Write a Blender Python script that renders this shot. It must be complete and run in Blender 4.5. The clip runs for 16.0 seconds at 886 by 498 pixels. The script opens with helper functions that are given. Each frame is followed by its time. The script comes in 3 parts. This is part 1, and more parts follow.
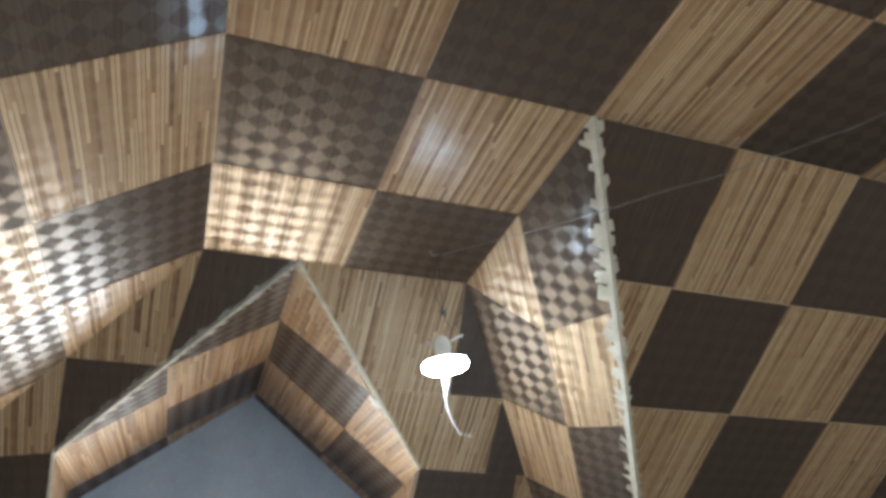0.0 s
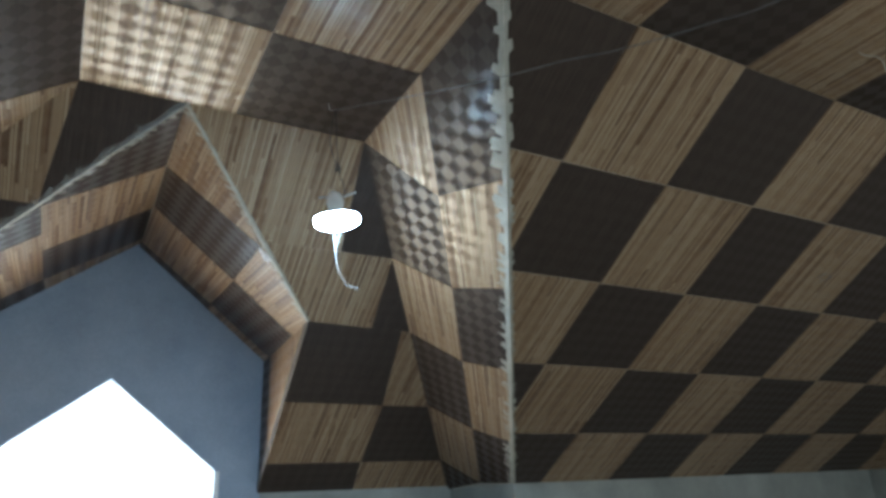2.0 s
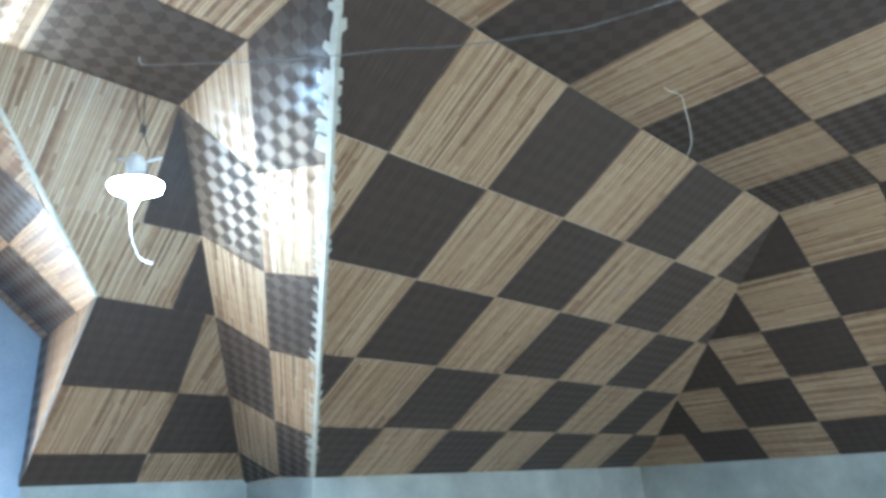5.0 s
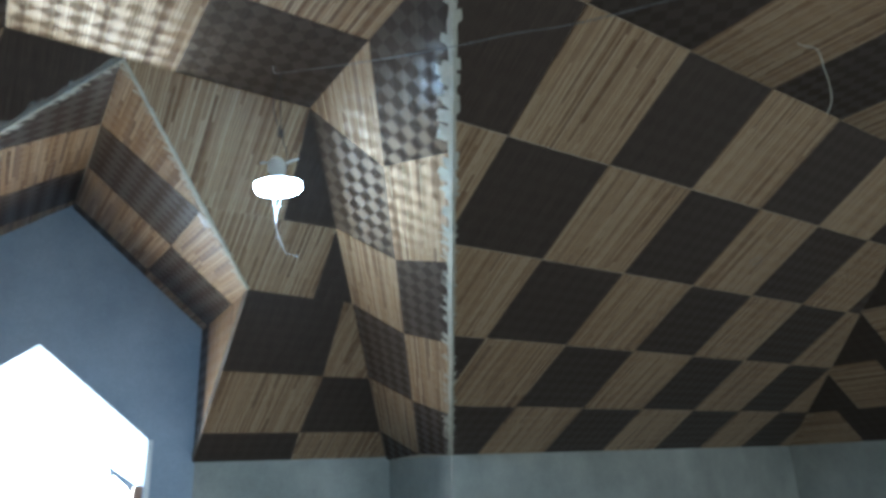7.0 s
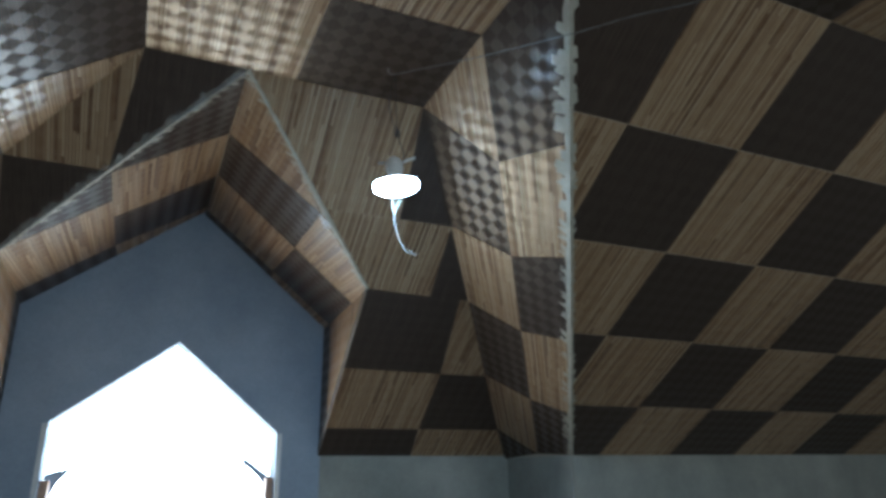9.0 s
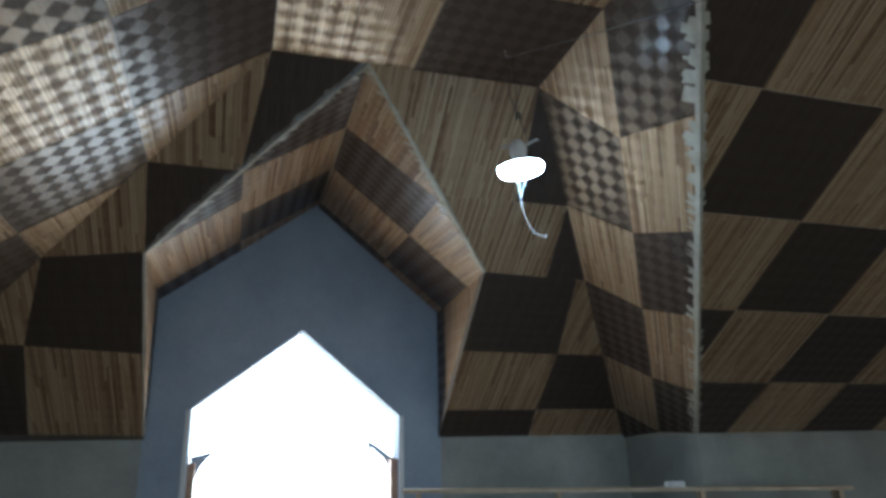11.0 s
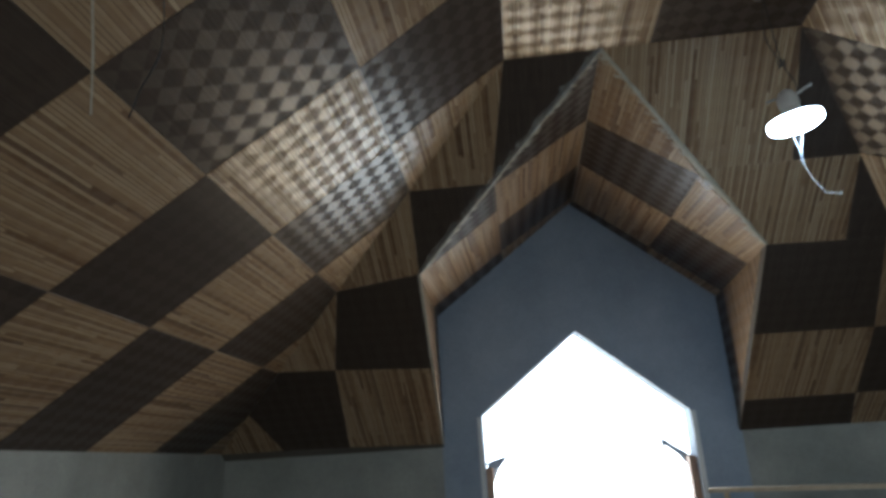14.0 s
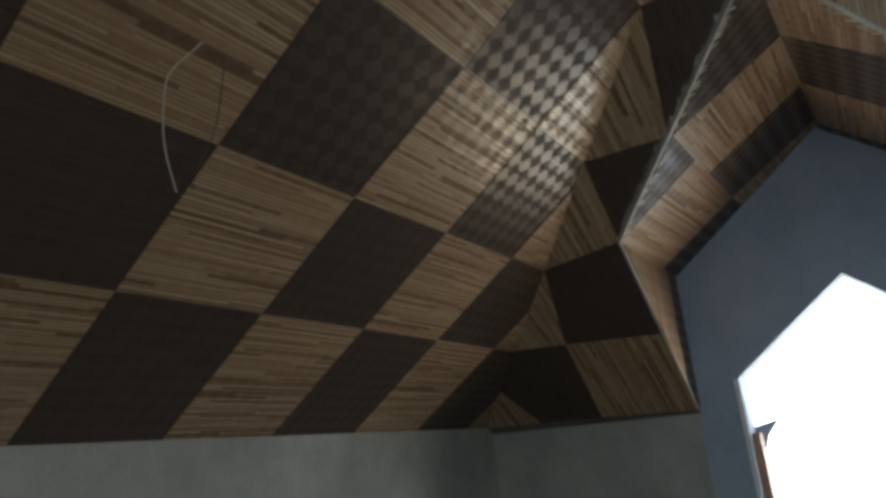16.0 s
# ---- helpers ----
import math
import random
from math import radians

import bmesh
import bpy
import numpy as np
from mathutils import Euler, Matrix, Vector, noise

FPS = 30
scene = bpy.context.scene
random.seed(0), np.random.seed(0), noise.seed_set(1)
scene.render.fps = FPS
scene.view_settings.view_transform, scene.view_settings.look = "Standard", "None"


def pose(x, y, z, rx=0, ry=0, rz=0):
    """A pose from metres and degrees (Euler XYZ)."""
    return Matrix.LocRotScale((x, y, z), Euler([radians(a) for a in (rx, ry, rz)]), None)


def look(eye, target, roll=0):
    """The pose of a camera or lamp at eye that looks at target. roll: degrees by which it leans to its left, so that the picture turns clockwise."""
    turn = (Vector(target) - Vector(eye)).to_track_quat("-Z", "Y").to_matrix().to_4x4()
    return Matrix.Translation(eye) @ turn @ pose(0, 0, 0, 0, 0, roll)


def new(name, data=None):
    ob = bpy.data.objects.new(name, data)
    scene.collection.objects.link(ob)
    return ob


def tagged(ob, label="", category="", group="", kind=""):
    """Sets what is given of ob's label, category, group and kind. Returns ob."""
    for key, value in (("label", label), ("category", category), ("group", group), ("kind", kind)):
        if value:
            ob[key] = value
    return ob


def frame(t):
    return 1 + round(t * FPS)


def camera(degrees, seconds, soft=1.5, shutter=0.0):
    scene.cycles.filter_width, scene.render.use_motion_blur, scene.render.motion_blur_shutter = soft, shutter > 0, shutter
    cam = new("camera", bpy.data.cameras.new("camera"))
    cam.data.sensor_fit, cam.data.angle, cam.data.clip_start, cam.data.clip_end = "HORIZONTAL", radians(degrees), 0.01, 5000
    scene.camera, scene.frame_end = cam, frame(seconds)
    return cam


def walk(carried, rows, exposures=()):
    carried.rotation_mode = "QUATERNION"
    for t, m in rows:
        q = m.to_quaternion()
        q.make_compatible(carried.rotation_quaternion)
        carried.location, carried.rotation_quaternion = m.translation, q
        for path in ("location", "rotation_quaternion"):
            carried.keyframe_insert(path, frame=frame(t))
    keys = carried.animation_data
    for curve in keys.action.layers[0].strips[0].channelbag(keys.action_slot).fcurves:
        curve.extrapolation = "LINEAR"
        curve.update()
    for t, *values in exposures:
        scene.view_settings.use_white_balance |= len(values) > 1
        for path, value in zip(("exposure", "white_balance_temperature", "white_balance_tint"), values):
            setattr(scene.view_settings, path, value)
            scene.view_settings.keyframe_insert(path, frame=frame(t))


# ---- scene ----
cam = camera(66.60, 16.0, soft=3.6)

# the walk: seconds, eye, turn
PATH = [
    (0.0, -1.116, -1.412, 1.558, 121.99, 2.69, -19.36),
    (0.5, -1.111, -1.415, 1.567, 121.63, 2.66, -21.53),
    (1.0, -1.119, -1.418, 1.571, 120.80, 2.65, -21.71),
    (1.5, -1.104, -1.438, 1.522, 111.99, 3.15, -26.18),
    (2.0, -1.089, -1.419, 1.507, 110.60, 2.77, -28.58),
    (2.5, -1.038, -1.353, 1.511, 111.24, 2.75, -33.44),
    (3.0, -1.013, -1.345, 1.528, 111.24, 1.97, -39.80),
    (3.5, -0.990, -1.363, 1.530, 110.34, 2.42, -43.72),
    (3.7, -0.971, -1.358, 1.527, 110.06, 2.59, -44.93),
    (5.8, -1.029, -1.409, 1.500, 108.62, 3.06, -41.79),
    (6.0, -1.032, -1.409, 1.496, 108.63, 3.01, -40.85),
    (6.5, -1.033, -1.410, 1.494, 108.45, 2.91, -38.08),
    (7.0, -1.056, -1.423, 1.492, 108.35, 2.40, -33.19),
    (7.5, -1.038, -1.380, 1.503, 108.48, 2.09, -29.38),
    (8.0, -1.057, -1.383, 1.499, 108.72, 1.63, -28.39),
    (8.5, -1.065, -1.382, 1.504, 109.08, 1.71, -27.58),
    (9.0, -1.076, -1.374, 1.494, 108.48, 0.77, -24.11),
    (9.2, -1.117, -1.421, 1.482, 107.26, 0.48, -22.44),
    (11.3, -1.254, -1.306, 1.506, 107.26, 1.27, -14.20),
    (11.5, -1.258, -1.299, 1.506, 108.04, 1.19, -12.12),
    (12.0, -1.273, -1.320, 1.503, 108.49, 0.95, -8.43),
    (12.5, -1.276, -1.311, 1.512, 108.07, 0.78, -4.24),
    (13.0, -1.261, -1.364, 1.498, 107.55, 1.06, -0.95),
    (13.5, -1.263, -1.381, 1.490, 108.01, 1.04, 2.18),
    (14.0, -1.267, -1.281, 1.523, 107.80, 3.38, 6.61),
    (14.5, -1.116, -1.181, 1.529, 109.02, 5.07, 14.41),
    (15.0, -0.941, -1.141, 1.544, 109.24, 5.16, 21.16),
    (15.5, -0.775, -1.185, 1.503, 109.49, 6.45, 31.71),
    (16.0, -0.695, -1.164, 1.529, 106.90, 4.85, 34.19),
]
walk(cam, [(r[0], pose(*r[1:])) for r in PATH],
     exposures=[(0.0, 1.6, 5600, 6), (1.0, 1.62, 5400, 4), (1.5, 1.12, 5000, 1), (2.5, 0.92, 4850, 0), (3.2, 1.92, 4500, -2), (3.7, 2.65, 4350, -3),
                (5.8, 2.55, 4450, -2), (6.2, 2.25, 4500, -2), (6.6, 1.68, 4550, -2), (7.0, 1.1, 4650, -2), (9.0, 0.38, 4800, 0), (11.5, 0.08, 5050, 2),
                (14.0, -0.1, 5250, 3), (16.0, -0.12, 5400, 4)])

# ---- light: daylight outside the pointed window, one hanging lamp inside, unseen fill behind ----
H = 3.13                      # height of the flat ceiling over the floor
world = bpy.data.worlds.new("sky")
world.use_nodes = True
scene.world = world
wn = world.node_tree
sky = wn.nodes.new("ShaderNodeTexSky")
sky.sky_type, sky.sun_disc = "NISHITA", False
sky.sun_elevation, sky.sun_rotation = radians(38), radians(150)
wn.nodes["Background"].inputs["Strength"].default_value = 0.15
wn.links.new(sky.outputs["Color"], wn.nodes["Background"].inputs["Color"])
sun = new("sun", bpy.data.lights.new("sun", "SUN"))
sun.data.energy, sun.data.angle, sun.data.color = 2.5, radians(0.5), (1.0, 0.95, 0.88)
sun.matrix_world = look((0, -6, 9), (0, 0, 1.0))


# ---- materials ----
def material(name):
    m = bpy.data.materials.new(name)
    m.use_nodes = True
    return m, m.node_tree, m.node_tree.nodes["Principled BSDF"]


def node(t, kind, links=(), **values):
    n = t.nodes.new(kind)
    for k, v in values.items():
        n.inputs[k].default_value = v
    for src, dst in links:
        t.links.new(src, n.inputs[dst])
    return n


def calc(t, op, a, b=None, c=None):
    n = t.nodes.new("ShaderNodeMath")
    n.operation = op
    for i, v in enumerate((a, b, c)):
        if v is None:
            continue
        if isinstance(v, (int, float)):
            n.inputs[i].default_value = v
        else:
            t.links.new(v, n.inputs[i])
    return n.outputs[0]


def ramp(t, fac, stops):
    n = t.nodes.new("ShaderNodeValToRGB")
    while len(n.color_ramp.elements) < len(stops):
        n.color_ramp.elements.new(0.5)
    for e, (p, c) in zip(n.color_ramp.elements, stops):
        e.position, e.color = p, (*c, 1)
    t.links.new(fac, n.inputs[0])
    return n.outputs[0]


def mix(t, fac, a, b, kind="MIX"):
    n = t.nodes.new("ShaderNodeMix")
    n.data_type, n.blend_type = "RGBA", kind
    for s, v in ((0, fac), (6, a), (7, b)):
        if isinstance(v, (int, float)):
            n.inputs[s].default_value = v
        elif isinstance(v, tuple):
            n.inputs[s].default_value = (*v, 1)
        else:
            t.links.new(v, n.inputs[s])
    return n.outputs[2]


CELL = 0.0603                 # side of the embossed gloss squares, set cornerwise


def panel_gloss(t, b, uv, smooth, matt, level, coat, fall):
    """Squares pressed into the laminate, glossy and matt by turns, with a light waviness of the board."""
    turn = node(t, "ShaderNodeMapping", [(uv, "Vector")])
    turn.inputs["Rotation"].default_value = (0, 0, radians(45))
    ch = node(t, "ShaderNodeTexChecker", [(turn.outputs[0], "Vector")], Scale=1 / CELL)
    grain = node(t, "ShaderNodeTexNoise", [(uv, "Vector")], Scale=90.0, Detail=3.0)
    smear = node(t, "ShaderNodeTexNoise", [(uv, "Vector")], Scale=3.0, Detail=4.0)
    r = calc(t, "MULTIPLY_ADD", ch.outputs["Fac"], 0.10, calc(t, "MULTIPLY_ADD", smear.outputs["Fac"], 0.08, matt - 0.12))
    t.links.new(calc(t, "MULTIPLY_ADD", grain.outputs["Fac"], 0.06, r), b.inputs["Roughness"])
    t.links.new(calc(t, "MULTIPLY_ADD", ch.outputs["Fac"], -fall * level, level), b.inputs["Specular IOR Level"])
    # the pressed squares carry a clear varnish, the others next to none
    t.links.new(calc(t, "MULTIPLY_ADD", ch.outputs["Fac"], -0.92 * coat, coat), b.inputs["Coat Weight"])
    t.links.new(calc(t, "MULTIPLY_ADD", smear.outputs["Fac"], 0.08, smooth - 0.04), b.inputs["Coat Roughness"])
    b.inputs["Specular Tint"].default_value = (1.0, 0.87, 0.65, 1)
    wave = node(t, "ShaderNodeTexNoise", [(uv, "Vector")], Scale=4.0, Detail=1.0)
    h = calc(t, "MULTIPLY_ADD", wave.outputs["Fac"], 0.0018, calc(t, "MULTIPLY", grain.outputs["Fac"], 0.0003))
    bump = node(t, "ShaderNodeBump", [(h, "Height")], Strength=0.35, Distance=1.0)
    t.links.new(bump.outputs[0], b.inputs["Normal"])
    return ch.outputs["Fac"], smear.outputs["Fac"]


def piece_random(t):
    a = node(t, "ShaderNodeNewGeometry").outputs["Random Per Island"]
    b = node(t, "ShaderNodeObjectInfo").outputs["Random"]
    return calc(t, "FRACT", calc(t, "ADD", a, b))


def strip_wood():
    """Laminate printed as narrow glued wood strips of uneven length and tone."""
    m, t, b = material("striped_wood_laminate")
    uv = node(t, "ShaderNodeTexCoord").outputs["UV"]
    s = node(t, "ShaderNodeSeparateXYZ", [(uv, 0)])
    u, v = s.outputs[0], s.outputs[1]
    tile = piece_random(t)
    drift = node(t, "ShaderNodeTexNoise", [(uv, "Vector")], Scale=5.0, Detail=1.0)
    v = calc(t, "MULTIPLY_ADD", drift.outputs["Fac"], 0.006, v)
    row = calc(t, "FLOOR", calc(t, "MULTIPLY", v, 74.0))
    rnd = node(t, "ShaderNodeTexWhiteNoise")
    rnd.noise_dimensions = "1D"
    t.links.new(calc(t, "ADD", row, calc(t, "MULTIPLY", tile, 91.0)), rnd.inputs["W"])
    along = calc(t, "FLOOR", calc(t, "MULTIPLY_ADD", u, 2.0, calc(t, "MULTIPLY", rnd.outputs["Value"], 9.0)))
    cell = node(t, "ShaderNodeCombineXYZ", [(row, 0), (along, 1), (tile, 2)])
    tone = node(t, "ShaderNodeTexWhiteNoise", [(cell.outputs[0], "Vector")])
    tone.noise_dimensions = "3D"
    col = ramp(t, tone.outputs["Value"], [(0.0, (0.135, 0.072, 0.037)), (0.14, (0.225, 0.132, 0.068)), (0.34, (0.315, 0.205, 0.112)),
                                          (0.66, (0.405, 0.277, 0.155)), (1.0, (0.52, 0.382, 0.234))])
    # dark glue lines beside some of the strips
    seam = calc(t, "MULTIPLY", calc(t, "LESS_THAN", calc(t, "FRACT", calc(t, "MULTIPLY", v, 74.0)), 0.22),
                calc(t, "GREATER_THAN", tone.outputs["Value"], 0.52))
    col = mix(t, calc(t, "MULTIPLY", seam, 0.85), col, (0.13, 0.075, 0.042))
    fibre = node(t, "ShaderNodeMapping", [(uv, "Vector")])
    fibre.inputs["Scale"].default_value = (6.0, 320.0, 1.0)
    fib = node(t, "ShaderNodeTexNoise", [(fibre.outputs[0], "Vector")], Scale=1.0, Detail=4.0)
    col = mix(t, 0.45, col, ramp(t, fib.outputs["Fac"], [(0.3, (0.55, 0.5, 0.45)), (0.7, (1.0, 1.0, 1.0))]), "MULTIPLY")
    ch, smear = panel_gloss(t, b, uv, 0.21, 0.42, 0.40, 0.26, 0.64)
    col = mix(t, calc(t, "MULTIPLY", smear, 0.22), col, (0.33, 0.25, 0.16))
    t.links.new(col, b.inputs["Base Color"])
    return m


def dark_wood(name, level, coat, fall):
    """Wenge-coloured laminate, embossed squares more or less varnished."""
    m, t, b = material(name)
    uv = node(t, "ShaderNodeTexCoord").outputs["UV"]
    fibre = node(t, "ShaderNodeMapping", [(uv, "Vector")])
    fibre.inputs["Scale"].default_value = (5.0, 150.0, 1.0)
    fib = node(t, "ShaderNodeTexNoise", [(fibre.outputs[0], "Vector")], Scale=1.0, Detail=5.0)
    tile = piece_random(t)
    col = ramp(t, fib.outputs["Fac"], [(0.3, (0.052, 0.038, 0.029)), (0.7, (0.084, 0.062, 0.047))])
    ch, smear = panel_gloss(t, b, uv, 0.19, 0.38, level, coat, fall)
    col = mix(t, calc(t, "MULTIPLY", tile, 0.3), col, (0.060, 0.046, 0.036))
    t.links.new(col, b.inputs["Base Color"])
    return m


def mottled(name, dark, light, rough=0.85, scale=2.0, fine=60.0, depth=0.0015):
    """Trowelled or painted surface: stains, patches and fine grain."""
    m, t, b = material(name)
    obj = node(t, "ShaderNodeTexCoord").outputs["Object"]
    big = node(t, "ShaderNodeTexNoise", [(obj, "Vector")], Scale=scale, Detail=6.0, Roughness=0.65)
    small = node(t, "ShaderNodeTexNoise", [(obj, "Vector")], Scale=fine, Detail=4.0)
    col = ramp(t, big.outputs["Fac"], [(0.32, dark), (0.68, light)])
    col = mix(t, 0.35, col, ramp(t, small.outputs["Fac"], [(0.3, (0.7, 0.7, 0.7)), (0.7, (1, 1, 1))]), "MULTIPLY")
    t.links.new(col, b.inputs["Base Color"])
    b.inputs["Roughness"].default_value = rough
    h = calc(t, "MULTIPLY_ADD", big.outputs["Fac"], 0.004, calc(t, "MULTIPLY", small.outputs["Fac"], depth))
    bump = node(t, "ShaderNodeBump", [(h, "Height")], Strength=0.6, Distance=1.0)
    t.links.new(bump.outputs[0], b.inputs["Normal"])
    return m


def glow(name, colour, strength):
    m, t, b = material(name)
    b.inputs["Base Color"].default_value = (*colour, 1)
    b.inputs["Emission Color"].default_value = (*colour, 1)
    b.inputs["Emission Strength"].default_value = strength
    return m


STRIPE, DARK = strip_wood(), dark_wood("dark_wenge_laminate", 0.22, 0.17, 0.72)
# same wenge colour with less gloss, to keep reflections faint on some slopes
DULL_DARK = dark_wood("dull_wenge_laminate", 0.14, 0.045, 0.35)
SATIN_DARK = dark_wood("satin_wenge_laminate", 0.24, 0.09, 0.86)
RAW_EDGE = mottled("raw_board_edge", (0.10, 0.085, 0.068), (0.17, 0.145, 0.115))
BOARD = mottled("backing_board", (0.46, 0.42, 0.34), (0.62, 0.58, 0.48))
PLASTER = mottled("bare_cement_plaster", (0.26, 0.26, 0.23), (0.43, 0.42, 0.37), scale=1.6)
# grey wall colour with the blue glare round the window mixed in
GLARE_BLUE = mottled("blue_grey_with_glare", (0.31, 0.355, 0.425), (0.40, 0.445, 0.515), scale=2.4, depth=0.0006)
SCREED = mottled("floor_screed", (0.09, 0.087, 0.082), (0.16, 0.152, 0.14), scale=1.2)
TAPE = mottled("torn_white_jointing_tape", (0.50, 0.46, 0.36), (0.70, 0.65, 0.52), rough=0.7, scale=14.0, fine=150.0)
TAPE.node_tree.nodes["Principled BSDF"].inputs["Alpha"].default_value = 0.75
THIN_TAPE = mottled("thin_clear_tape", (0.52, 0.50, 0.44), (0.72, 0.69, 0.60), rough=0.5, scale=18.0, fine=150.0)
THIN_TAPE.node_tree.nodes["Principled BSDF"].inputs["Alpha"].default_value = 0.32
TIMBER = mottled("pinkish_window_timber", (0.30, 0.17, 0.11), (0.46, 0.30, 0.20), rough=0.6, scale=9.0)
PLY = mottled("pale_plywood", (0.40, 0.29, 0.18), (0.60, 0.48, 0.33), rough=0.6, scale=6.0)
DARK_PVC = mottled("dark_grey_plastic", (0.10, 0.10, 0.095), (0.20, 0.20, 0.19), rough=0.45, scale=20.0, depth=0.0002)
GREY_PVC = mottled("grey_plastic", (0.24, 0.24, 0.23), (0.36, 0.36, 0.34), rough=0.45, scale=20.0, depth=0.0002)
CREAM_PVC = mottled("cream_plastic", (0.42, 0.39, 0.31), (0.56, 0.52, 0.42), rough=0.45, scale=20.0, depth=0.0002)
WHITE_PVC = mottled("white_plastic", (0.70, 0.70, 0.68), (0.80, 0.80, 0.78), rough=0.4, scale=20.0, depth=0.0002)
BLACK_PVC = mottled("black_plastic", (0.015, 0.015, 0.015), (0.04, 0.04, 0.04), rough=0.5, scale=20.0, depth=0.0002)
LAMP_GLOW = glow("lit_lamp_diffuser", (0.70, 0.86, 1.0), 120.0)
RIM_GLOW = glow("lit_lamp_rim", (0.66, 0.84, 1.0), 62.0)
SKY_GLOW = glow("bright_overcast_sky", (1.0, 0.975, 0.93), 7.5)
EARTH_GLOW = glow("earth_tone_glow", (1.0, 0.75, 0.48), 7.0)
REAR_FILL_GLOW = glow("warm_rear_fill", (1.0, 0.94, 0.82), 0.88)


# ---- building helpers ----
def link(name, bm, mats, parent=None, label=""):
    me = bpy.data.meshes.new(name)
    bmesh.ops.recalc_face_normals(bm, faces=bm.faces)
    bm.to_mesh(me)
    bm.free()
    for m in (mats if isinstance(mats, (list, tuple)) else [mats]):
        me.materials.append(m)
    ob = new(name, me)
    ob.parent = parent
    return tagged(ob, label)


part = link


def setting(ob, label, category):
    return tagged(ob, label, category, kind="structure")


def prism(bm, loop, shift, slot=0):
    """A solid from a flat loop of points pushed along a vector."""
    a = [bm.verts.new(p) for p in loop]
    b = [bm.verts.new(Vector(p) + shift) for p in loop]
    fs = [bm.faces.new(a), bm.faces.new(list(reversed(b)))]
    n = len(a)
    fs += [bm.faces.new((a[i], b[i], b[(i + 1) % n], a[(i + 1) % n])) for i in range(n)]
    for f in fs:
        f.material_index = slot
    return fs


def box(bm, lo, hi, slot=0):
    x0, y0, z0 = lo
    x1, y1, z1 = hi
    prism(bm, [(x0, y0, z0), (x1, y0, z0), (x1, y1, z0), (x0, y1, z0)], Vector((0, 0, z1 - z0)), slot)


def cut(poly, region):
    """The part of a polygon inside a convex, counter-clockwise region."""
    for (ax, ay), (bx, by) in zip(region, region[1:] + region[:1]):
        def side(p):
            return (bx - ax) * (p[1] - ay) - (by - ay) * (p[0] - ax)
        out = []
        for p, q in zip(poly, poly[1:] + poly[:1]):
            sp, sq = side(p), side(q)
            if sp >= 0:
                out.append(p)
            if sp * sq < 0:
                k = sp / (sp - sq)
                out.append((p[0] + k * (q[0] - p[0]), p[1] + k * (q[1] - p[1])))
        poly = out
        if len(poly) < 3:
            return []
    clean = [p for i, p in enumerate(poly) if math.hypot(p[0] - poly[i - 1][0], p[1] - poly[i - 1][1]) > 0.004]
    return clean if len(clean) > 2 and area(clean) > 4e-4 else []


def area(poly):
    return abs(sum(p[0] * q[1] - q[0] * p[1] for p, q in zip(poly, poly[1:] + poly[:1]))) / 2


def inset(poly, d):
    """The polygon with every side moved inwards by d."""
    s = sum(p[0] * q[1] - q[0] * p[1] for p, q in zip(poly, poly[1:] + poly[:1]))
    poly = poly if s > 0 else poly[::-1]
    n, out = len(poly), []
    for i in range(n):
        a, b, c = (Vector(poly[j % n]) for j in (i - 1, i, i + 1))
        e, f = (b - a).normalized(), (c - b).normalized()
        m, o = Vector((-e.y, e.x)), Vector((-f.y, f.x))
        k = m + o
        k = k / max(0.25, k.dot(m)) if k.length > 1e-6 else m
        out.append(tuple(b + k * d))
    return out


def panel(bm, uv, poly, dark, place, along, lift, gap):
    """One thin board with eased edges."""
    rings = []
    for d, h in ((gap, 0.0), (gap, lift - 0.0008), (gap + 0.0009, lift)):
        rings.append([(p, bm.verts.new(place(p[0], p[1], h))) for p in inset(poly, d)])
    n = len(poly)
    faces = [rings[2]]
    for lo, hi in ((rings[0], rings[1]), (rings[1], rings[2])):
        faces += [[lo[i], lo[(i + 1) % n], hi[(i + 1) % n], hi[i]] for i in range(n)]
    for ring in faces:
        f = bm.faces.new([v for _, v in ring])
        f.material_index = 1 if dark else 0
        for (p, _), lp in zip(ring, f.loops):
            lp[uv].uv = (p[0] * along[0] + p[1] * along[1], p[1] * along[0] - p[0] * along[1])


def sheet(name, tiles, place, label, along=(1, 0), back=None, joined=False, category="roof", gap=0.0004, dark_mat=DARK):
    """A boarded plane. tiles: (polygon in the plane's metres, dark?); place: plane metres and height -> the world.
    along: the way the printed strips run. back: outlines of the board behind."""
    rng = random.Random(len(tiles) * 7 + len(name))
    bm = bmesh.new()
    uv = bm.loops.layers.uv.new("UVMap")
    for outline in back:
        lo = [Vector(place(p[0], p[1], -0.001)) for p in outline]
        prism(bm, lo, Vector(place(*outline[0], -0.05)) - lo[0], 2)
    if joined:
        for poly, dark in tiles:
            panel(bm, uv, poly, dark, place, along, rng.uniform(0.0042, 0.0048), gap)
    top = setting(link(name, bm, [STRIPE, DARK, BOARD]), label, category)
    if not joined:
        for poly, dark in tiles:
            bm = bmesh.new()
            panel(bm, bm.loops.layers.uv.new("UVMap"), poly, 0, place, along, rng.uniform(0.0042, 0.0048), gap)
            part("panel", bm, dark_mat if dark else STRIPE, top, "dark wenge panel" if dark else "striped wood-look panel")
    return top


